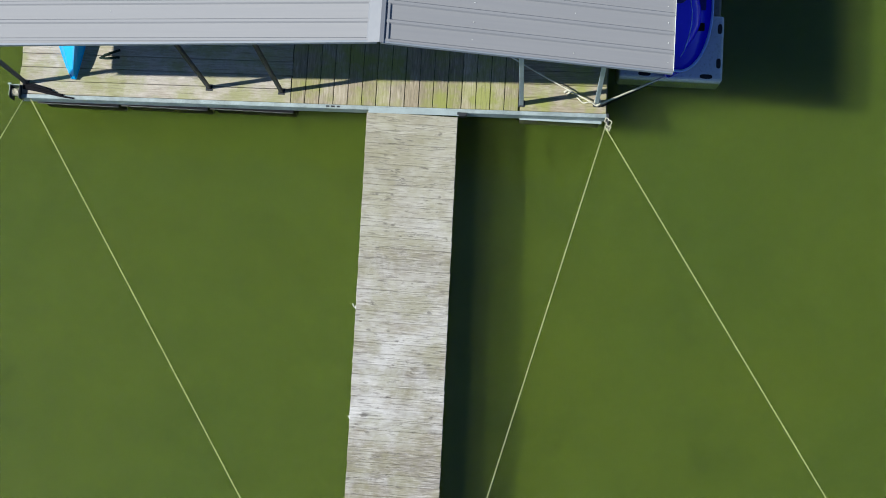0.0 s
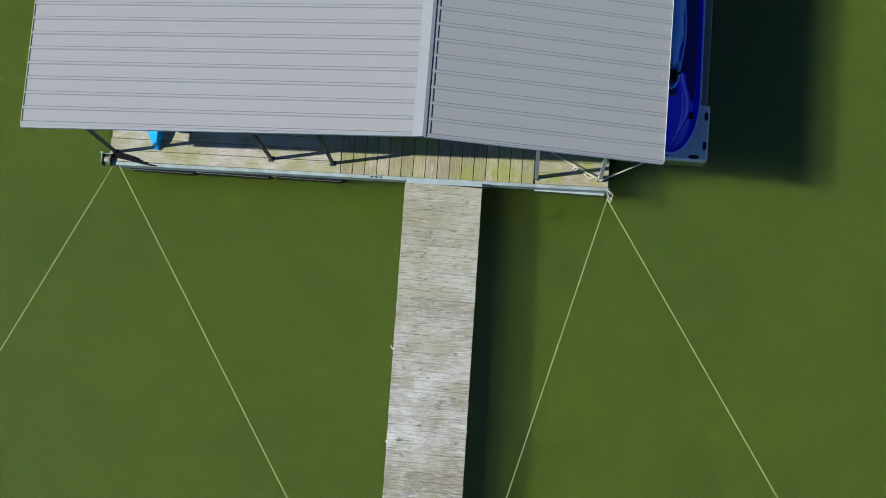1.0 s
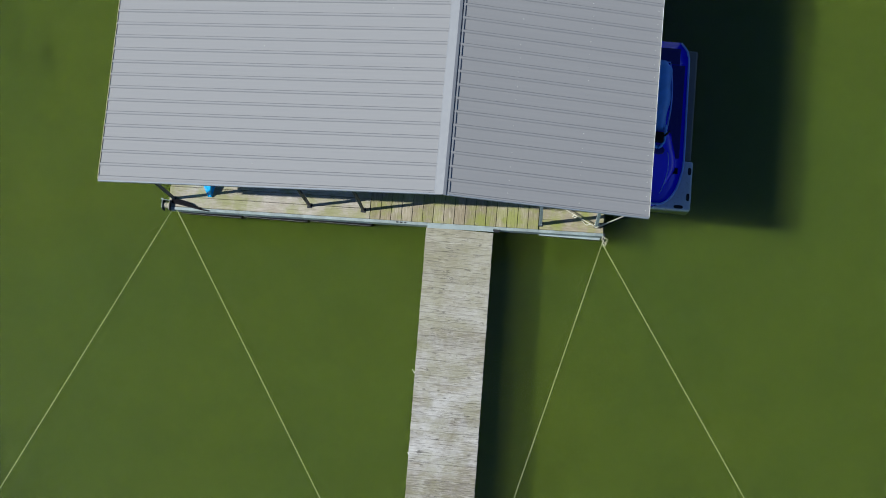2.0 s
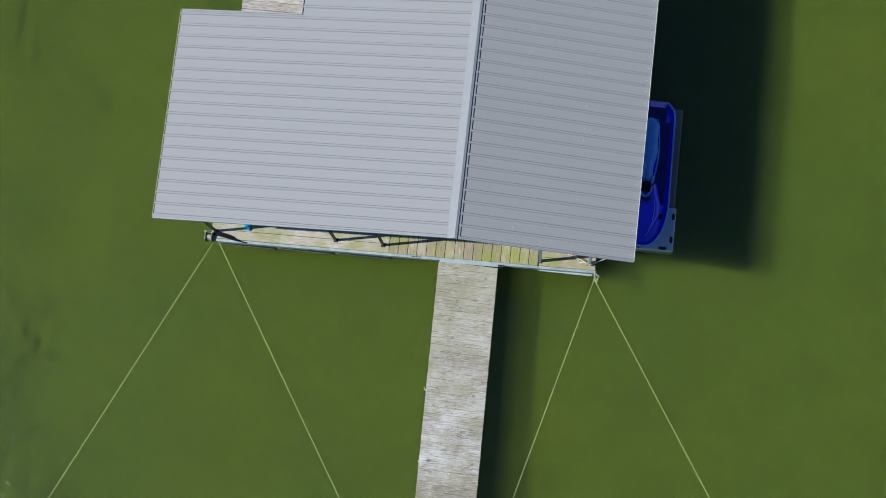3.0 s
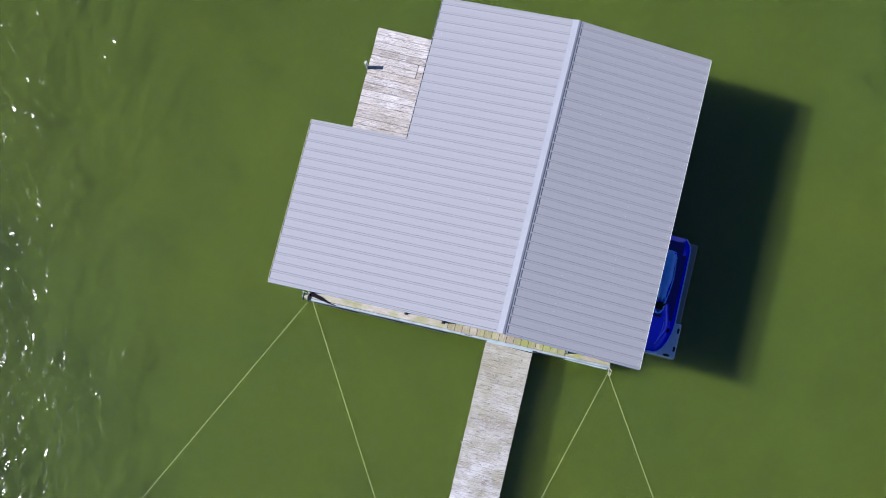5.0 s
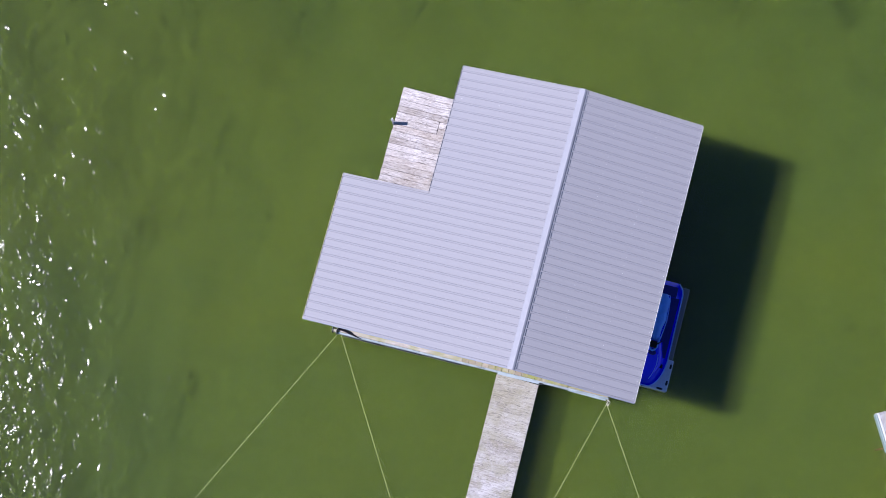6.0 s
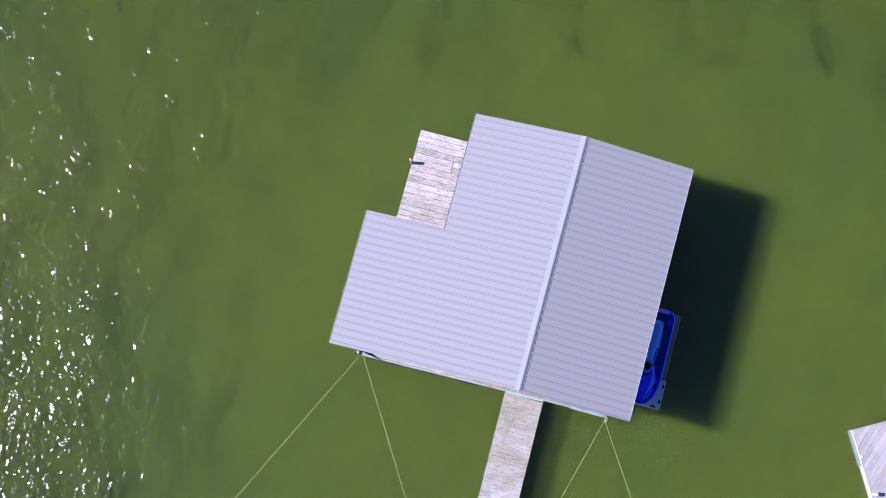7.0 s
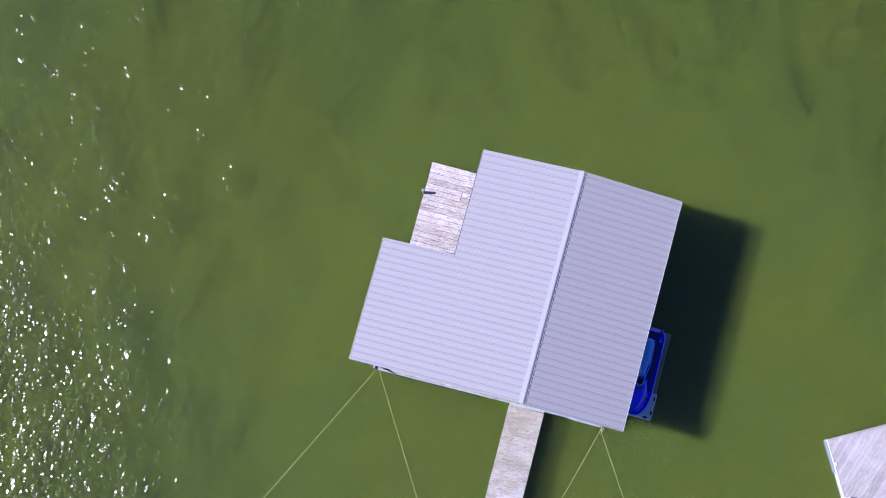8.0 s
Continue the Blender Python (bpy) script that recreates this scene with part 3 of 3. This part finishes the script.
hood = ridge_loft(0.82, 2.02, lambda t: 0.10 + 0.27 * smooth(0, 0.55, t) - 0.10 * smooth(0.6, 1, t), 0.58, lambda t: 0.60 + 0.32 * smooth(0, 0.9, t))
part("hood", hood, HULL_BLUE, ski, "glossy blue hood", True)


def hood_top(x, y):
    """Height of the hood's skin."""
    t = (y - 0.82) / 1.20
    w, z = 0.10 + 0.27 * smooth(0, 0.55, t) - 0.10 * smooth(0.6, 1, t), 0.60 + 0.32 * smooth(0, 0.9, t)
    return 0.58 + (z - 0.58) * max(0.0, 1 - min(1.0, abs(x - CX) / w) ** 2.4) ** (1 / 2.4)


for s in (1, -1):
    bm = bm_new()
    line = [(0.045, 0.86), (0.10, 0.93), (0.155, 1.04), (0.20, 1.20), (0.225, 1.36), (0.22, 1.52), (0.19, 1.66)]
    tube(bm, [(CX + s * dx, y, hood_top(CX + s * dx, y) + 0.002) for dx, y in line], 0.007, 6)
    part("hood_crease", bm, GUNWALE, ski, "pale blue line along the hood", True)
bm = bm_new()
loft(bm, [[(CX + 0.02 + 0.11 * f * math.cos(a), 1.68 + 0.075 * f * math.sin(a), hood_top(CX, 1.68) + z) for a in [2 * math.pi * j / 20 for j in range(20)]] for f, z in ((1.0, -0.04), (1.0, 0.006), (0.85, 0.014))])
part("dash_panel", bm, MAT_BLUE, ski, "dark oval instrument panel", True)
seat = ridge_loft(2.03, 3.38, lambda t: 0.12 + 0.075 * smooth(0.05, 0.5, t) - 0.10 * smooth(0.88, 1, t) + 0.012 * math.sin(16 * t), 0.58, lambda t: 0.93 - 0.07 * smooth(0.15, 0.4, t) + 0.05 * smooth(0.55, 0.75, t) - 0.15 * smooth(0.9, 1, t))
seat = part("seat", seat, SEAT_BLUE, ski, "long mid-blue vinyl seat", True)
piping = bm_new()
tube(piping, [(CX + s * (0.15 + 0.065 * math.sin(math.pi * u)), 2.06 + 1.3 * u, 0.70) for s, u in [(1, k / 12) for k in range(13)] + [(-1, 1 - k / 12) for k in range(13)]], 0.014, 6)
part("piping", piping, GUNWALE, seat, "pale blue seat edge", True)
for s in (1, -1):
    bm = bm_new()
    box(bm, (CX + s * 0.315 - 0.115, 1.62, 0.572), (CX + s * 0.315 + 0.115, 3.35, 0.584), 0.004)
    part("footwell_mat", bm, MAT_BLUE, ski, "dark blue footwell mat")
    bm = bm_new()
    box(bm, (CX + s * 0.36 - 0.06, 1.33, 0.572), (CX + s * 0.36 + 0.06, 1.44, 0.60), 0.012)
    part("deck_vent", bm, RUBBER_SHADE_BLACK, ski, "black vent")
bm = bm_new()
box(bm, (CX - 0.33, 3.36, 0.574), (CX + 0.33, 3.66, 0.584), 0.004)
part("rear_platform", bm, MAT_BLUE, ski, "dark blue rear platform mat")
bars = bm_new()
tube(bars, [(CX - 0.19, 2.02, 1.00), (CX - 0.11, 1.93, 1.02), (CX, 1.89, 1.02), (CX + 0.11, 1.93, 1.02), (CX + 0.19, 2.02, 1.00)], 0.018, 8)
bars = part("handlebar", bars, RUBBER_SHADE_BLACK, ski, "black handlebar", True)
bm = bm_new()
box(bm, (CX - 0.09, 1.80, 0.92), (CX + 0.09, 1.99, 1.04), 0.03)
part("steering_pad", bm, RUBBER_SHADE_BLACK, bars)
yoke = bm_new()
for s in (1, -1):
    tube(yoke, [(CX + s * 0.13, 2.14, 0.86), (CX + s * 0.115, 1.97, 0.92), (CX + s * 0.10, 1.84, 0.93), (CX + s * 0.05, 1.75, 0.91), (CX, 1.72, 0.90)], 0.028, 8)
part("yoke", yoke, SEAT_BLUE, ski, "pale blue moulding round the handlebar", True)

# ---- kayak on the deck ----
kayak = thing("kayak", (-3.93, 1.7, DECK), "turquoise plastic kayak lying on the dock boards", "kayak")


def kayak_rings():
    """Keel up: two flat faces meet in a ridge; the gunwales rest near the boards."""
    rings = []
    for k in range(31):
        t = k / 30
        y = 0.235 + 3.0 * t
        swell = math.sin(math.pi * t)
        w = 0.02 + 0.31 * swell ** 0.9
        top = DECK + 0.05 + 0.35 * swell ** 0.33
        rim_z = DECK + 0.004 + 0.03 * abs(2 * t - 1) ** 3
        knee = rim_z + 0.62 * (top - rim_z)
        rings.append([(-3.97 + dx, y, z) for dx, z in ((-1.45 * w, rim_z), (-1.45 * w, rim_z + 0.02), (-0.95 * w, knee), (0.12 * w - 0.006, top), (0.18 * w + 0.006, top), (0.40 * w, knee), (0.50 * w, rim_z + 0.02), (0.50 * w, rim_z))])
    return rings


hull = part("hull", loft(bm_new(), kayak_rings()), KAYAK_BLUE, kayak, "turquoise moulded plastic hull")
for s in (1, -1):
    bm = bm_new()
    tube(bm, [(-3.97 + (0.5 if s == 1 else -1.45) * (0.022 + 0.31 * math.sin(math.pi * t) ** 0.9), 0.235 + 3.0 * t, DECK + 0.018 + 0.03 * abs(2 * t - 1) ** 3) for t in [k / 20 for k in range(21)]], 0.012, 6)
    part("gunwale", bm, KAYAK_BLUE, hull, "", True)

# ---- winches, cables, ropes ----
def winch(x, y, crank, label):
    w = thing("cable_winch", (x, y, DECK), label, "winch", "anchor winches")
    for side in (-1, 1):
        bm = bm_new()
        box(bm, (x + side * 0.065 - 0.005, y - 0.09, DECK - 0.12), (x + side * 0.065 + 0.005, y + 0.09, DECK + 0.10), 0.003)
        part("cheek", bm, DARK_STEEL, w)
    bm = bm_new()
    box(bm, (x - 0.07, y + 0.09, DECK - 0.12), (x + 0.07, y + 0.10, DECK + 0.06), 0.003)
    part("back_plate", bm, GALVANISED, w)
    bm = bm_new()
    tube(bm, [(x - 0.06, y, DECK + 0.02), (x + 0.06, y, DECK + 0.02)], 0.045, 14)
    drum = part("drum", bm, DARK_STEEL, w, "dark drum")
    bm = bm_new()
    pts = [(x - 0.05 + 0.1 * k / 60, y + 0.05 * math.cos(2 * math.pi * k / 10), DECK + 0.02 + 0.05 * math.sin(2 * math.pi * k / 10)) for k in range(61)]
    tube(bm, pts, 0.007, 5)
    part("wound_rope", bm, PALE_ROPE, drum, "pale rope wound on the drum", True)
    if crank:
        bm = bm_new()
        tube(bm, [(x - 0.07, y, DECK + 0.02), (x - 0.09, y, DECK + 0.02)], 0.012, 8)
        box(bm, (x - 0.10, y - 0.05, DECK + 0.005), (x - 0.09, y + 0.13, DECK + 0.035), 0.003)
        tube(bm, [(x - 0.08, y + 0.115, DECK + 0.02), (x - 0.125, y + 0.115, DECK + 0.02)], 0.014, 8)
        part("crank", bm, GALVANISED, w, "pale crank handle")


winch(-4.755, 0.02, True, "dark steel cable winch with pale crank on the dock corner")
shackle = thing("corner_shackle", (3.22, 0.0, DECK), "dark eye plate with pale knotted rope on the dock corner", "shackle")
bm = bm_new()
box(bm, (3.205, -0.03, DECK - 0.16), (3.235, 0.16, DECK + 0.05), 0.006)
part("eye_plate", bm, DARK_STEEL, shackle)
for k, (x, z, r) in enumerate(((3.20, 0.02, 0.035), (3.24, 0.0, 0.045), (3.21, -0.02, 0.03), (3.235, 0.03, 0.03))):
    bm = bm_new()
    loop = [(x + 0.6 * r * math.cos(a) + 0.01 * math.sin(3 * a), 0.06 - 0.035 * k + r * math.sin(a), DECK + 0.03 + z + 0.02 * math.sin(2 * a)) for a in [2 * math.pi * j / 16 for j in range(17)]]
    tube(bm, loop, 0.007, 6)
    part("rope_loop", bm, PALE_ROPE, shackle, "pale rope loop", True)

CABLES = (((-4.69, -0.11, 0.42), (-7.241, -5.351, 0.24)), ((-4.53, -0.11, 0.42), (-1.401, -5.083, 0.24)), ((3.18, -0.06, 0.42), (1.897, -4.994, 0.24)), ((3.22, -0.06, 0.42), (6.275, -4.697, 0.24)))
for a, b in CABLES:
    a, b = Vector(a), Vector(b)
    far = a + (b - a) * 2.2
    a = a - (b - a).normalized() * 0.07
    mid = [a + (far - a) * k / 16 for k in range(17)]
    bm = bm_new()
    tube(bm, [p - a for p in mid], 0.0065, 6)
    rope = new("anchor_rope", mesh_of("anchor_rope", bm, ROPE, True))
    rope.location = a
    tagged(rope, "taut thin yellowish anchor rope from the dock corner into the water", "rope", "anchor ropes")


def sagging(a, b, sag, n=14, wobble=0.0):
    a, b = Vector(a), Vector(b)
    return [a + (b - a) * (k / n) - Vector((0, 0, sag * 4 * (k / n) * (1 - k / n))) + Vector((wobble * math.sin(2.1 * k), wobble * math.cos(1.7 * k), 0)) for k in range(n + 1)]


def loose_rope(points, radius, mat, label):
    bm = bm_new()
    a = Vector(points[0])
    tube(bm, [Vector(p) - a for p in points], radius, 7)
    ob = new("rope", mesh_of("rope", bm, mat, True))
    ob.location = a
    tagged(ob, label, "rope")


loose_rope(sagging((3.04, 0.25, DECK + 0.14), (1.60, 0.95, DECK + 0.30), 0.06), 0.010, PALE_ROPE, "pale mooring rope tied to a dock post")
loose_rope([(3.03 - 0.0095 * k, 0.27 + 0.022 * math.sin(0.28 * k + 0.3) + 0.003 * k, DECK + 0.016 + 0.006 * math.sin(0.7 * k)) for k in range(26)], 0.010, PALE_ROPE, "slack pale rope end lying on the deck boards")
coil = []
for k in range(44):
    a = 2 * math.pi * k / 18
    coil.append((3.063 + 0.042 * math.cos(a), 0.29 + 0.042 * math.sin(a), DECK + 0.03 + 0.0032 * k))
loose_rope(coil, 0.008, PALE_ROPE, "pale rope wound round the foot of a dock post")

# added black strands draw the shadow that crosses the left end of the channel
for n, (dy, wave, count) in enumerate(((0.0, 0.004, 15), (0.018, 0.006, 12), (0.036, 0.004, 10), (0.054, 0.006, 9), (0.070, 0.005, 8))):
    loose_rope([(-4.67 + 0.05 * k, 0.08 + dy - 0.0075 * k - 0.0025 * dy * k * k + wave * math.sin(0.5 * k + 1.7 * n), DECK + 0.018 + 0.004 * n) for k in range(count)], 0.012 + 0.002 * (n % 2), RUBBER_SHADE_BLACK, "black strand along the dock rim, standing in for a cast shadow")
loose_rope([(2.62, 0.42, DECK + 0.02), (2.66, 0.45, DECK + 0.04), (2.70, 0.43, DECK + 0.02), (2.66, 0.40, DECK + 0.02)], 0.016, PALE_ROPE, "scrap of pale rope on the deck boards")

# invented V of strips, coloured like the shadows beside it; no strap is known
strap = thing("strap", (-3.6, 0.57, DECK), "dark green V of strips on the deck boards, added in shadow colour", "strap")
for far in ((-3.40, 0.68), (-3.40, 0.578)):
    bm = bm_new()
    tube(bm, [(-3.675, 0.555, DECK + 0.012), (-3.60, 0.60 if far[1] > 0.6 else 0.553, DECK + 0.016), (-3.52, 0.635 if far[1] > 0.6 else 0.562, DECK + 0.012), (*far, DECK + 0.012)], [0.008, 0.016, 0.018, 0.016], 8)
    part("webbing", bm, SHADOW_GREEN, strap, "", True)

loose_rope(sagging((3.10, 0.27, DECK + 0.10), (3.98, 0.76, 0.29), 0.012), 0.013, PALE_ROPE, "taut pale mooring line from a dock post to the floating port")
# the mooring line's shadow, modelled as a black strand beneath it
loose_rope(sagging((3.12, 0.25, DECK + 0.03), (3.94, 0.74, 0.27), 0.03), 0.008, RUBBER_SHADE_BLACK, "thin black line below the pale mooring line, drawn as its shadow")

edge_post = thing("edge_post", (-4.735, 6.27, DECK), "short pale upright board on the bleached dock edge", "post")
bm = bm_new()
box(bm, (-4.757, 6.22, DECK - 0.15), (-4.732, 6.315, DECK + 0.50), 0.006)
part("upright", bm, WHITE_PAINT, edge_post)
bm = bm_new()
box(bm, (-4.79, 6.235, DECK + 0.40), (-4.758, 6.30, DECK + 0.47), 0.006)
part("bracket", bm, GALVANISED, edge_post)

# ---- the neighbouring dock ----
NEAR, ALONG, ACROSS = Vector((10.51, 1.66, 0)), Vector((0.868, 0.497, 0)), Vector((0.497, -0.868, 0))
other = thing("neighbouring_dock", NEAR, "pale bleached wooden dock with white edging beside the water", "dock")
turn = math.atan2(ALONG.y, ALONG.x)


def other_box(name, a0, c0, z0, a1, c1, z1, mat, bevel, parent, label=""):
    bm = bm_new()
    box(bm, (a0, c0, z0), (a1, c1, z1), bevel)
    bmesh.ops.rotate(bm, verts=bm.verts, matrix=Matrix.Rotation(turn, 3, "Z"), cent=(0, 0, 0))
    bmesh.ops.translate(bm, verts=bm.verts, vec=NEAR)
    return part(name, bm, mat, parent, label)


other_box("edge_beam", 0.005, -6.0, 0.12, 0.05, 0.0, DECK + 0.02, WHITE_PAINT, 0.006, other, "white edge beam")
other_box("edge_beam", 0.06, -0.05, 0.12, 6.0, 0.0, DECK + 0.004, SILVER_WOOD, 0.006, other, "bleached edge board")
other_box("bumper", -0.05, -1.12, 0.16, 0.003, -0.02, DECK - 0.02, BUMPER, 0.025, other, "grey-green vinyl bumper")
other_box("float", 0.3, -5.6, -0.32, 5.6, -0.4, 0.25, FLOAT_PLASTIC, 0.04, other)
white_post = other_box("mooring_post", 0.06, -2.07, DECK - 0.1, 0.16, -1.97, DECK + 0.38, WHITE_PAINT, 0.012, other, "short white square post")
other_box("cleat", 0.055, -0.90, DECK, 0.12, -0.80, DECK + 0.04, WHITE_PAINT, 0.012, other, "small white cleat")
bm = bm_new()
chain = [NEAR + Matrix.Rotation(turn, 3, "Z") @ Vector((-0.05 - 0.018 * k, -0.98 + 0.012 * math.sin(1.9 * k), 0.16 - 0.032 * k)) for k in range(10)]
tube(bm, chain, 0.022, 6)
part("chain", bm, RUST, other, "rusty brown chain", True)

# ---- boards ----
def board(me, x, y, z, rz, parent):
    jolt = random.gauss(0, 0.0012)
    piece("board", me, parent, Matrix.Translation((x, y, z + jolt)) @ Matrix.Rotation(radians(rz) + random.gauss(0, 0.0012), 4, "Z"))


STEP = (BACK + 0.01 - 0.052) / 39
left_me = plank_mesh("board", SLIP_L - LEFT + 0.005, STEP - 0.007, 0.038, GREY_WOOD)
pale_me = plank_mesh("board", SLIP_L - LEFT + 0.005, STEP - 0.007, 0.038, PALE_WOOD)
pale_long = plank_mesh("board", 1.275, STEP - 0.007, 0.038, PALE_WOOD)
pale_short = plank_mesh("board", SLIP_L + 3.44, STEP - 0.007, 0.038, PALE_WOOD)
right_me = plank_mesh("board", RIGHT - SLIP_R - 0.02, STEP - 0.007, 0.038, DECK_WOOD)
rows = 39
for k in range(rows):
    y = 0.052 + STEP * (k + 0.5)
    tilt = math.degrees(math.atan(SLANT * (1 - y / BACK)))
    xl, xr = (LEFT + SLIP_L) / 2, (SLIP_R + RIGHT) / 2
    if k in (33, 34):
        # two boards end on the same joist
        board(pale_long, LEFT + 0.64, front(xl, y), DECK, tilt, dock)
        board(pale_short, (SLIP_L - 3.44) / 2, front(xl, y), DECK + 0.002, tilt, dock)
    else:
        board(pale_me if y > 3.9 else left_me, xl + random.gauss(0, 0.004), front(xl, y), DECK, tilt, dock)
    board(right_me, xr + random.gauss(0, 0.004), front(xr, y), DECK, tilt, dock)
mid_me = plank_mesh("board", SLIP_F - 0.06, 0.190 - 0.007, 0.038, DECK_WOOD)
for k in range(16):
    x = SLIP_L + 0.01 + 0.1912 * (k + 0.5)
    board(mid_me, x, front(x, 0.0) + 0.052 + (SLIP_F - 0.06) / 2, DECK, 90, dock)
gang_me = plank_mesh("board", GANG_W, 0.1397, 0.036, GANGWAY_WOOD)
for k in range(65):
    y = 0.012 - 0.1405 * (k + 0.5)
    if y > GANG_END:
        at = gang(GANG_W / 2, y)
        board(gang_me, at.x + random.gauss(0, 0.0015), y, at.z, -0.75, gangway)


def clipped(poly, axis, limit, keep_below):
    """The part of a flat outline on one side of a line."""
    out = []
    for p, q in zip(poly, poly[1:] + poly[:1]):
        dp, dq = p[axis] - limit, q[axis] - limit
        if keep_below:
            dp, dq = -dp, -dq
        if dp >= 0:
            out.append(p)
        if (dp >= 0) != (dq >= 0):
            f = dp / (dp - dq)
            out.append(p + (q - p) * f)
    return out


# boards that lie slantwise to the edges of the neighbouring dock
lay = Matrix.Rotation(radians(42), 2)
for k in range(-32, 34):
    strip = [lay @ Vector(v) for v in ((-9, 0.1405 * k), (9, 0.1405 * k), (9, 0.1405 * k + 0.136), (-9, 0.1405 * k + 0.136))]
    strip = [v + Vector((3.0, -3.0)) for v in strip]
    for axis, limit, below in ((0, 0.06, False), (0, 5.95, True), (1, -5.95, False), (1, -0.055, True)):
        strip = clipped(strip, axis, limit, below) if len(strip) > 2 else []
    if len(strip) < 3:
        continue
    mid = sum(strip, Vector((0, 0))) / len(strip)
    bm = bm_new()
    unlay = Matrix.Rotation(radians(-42), 2)
    flat = [unlay @ (v - mid) for v in strip]
    rings = [[(v.x * f, v.y * f, z) for v in flat] for f, z in ((1.0, -0.036), (1.0, -0.004), (0.994, 0.0))]
    loft(bm, rings)
    at = NEAR + Matrix.Rotation(turn, 3, "Z") @ Vector((mid.x, mid.y, 0))
    piece("board", mesh_of("board", bm, SILVER_WOOD), other, Matrix.Translation((at.x, at.y, DECK + random.gauss(0, 0.001))) @ Matrix.Rotation(turn + radians(42), 4, "Z"))
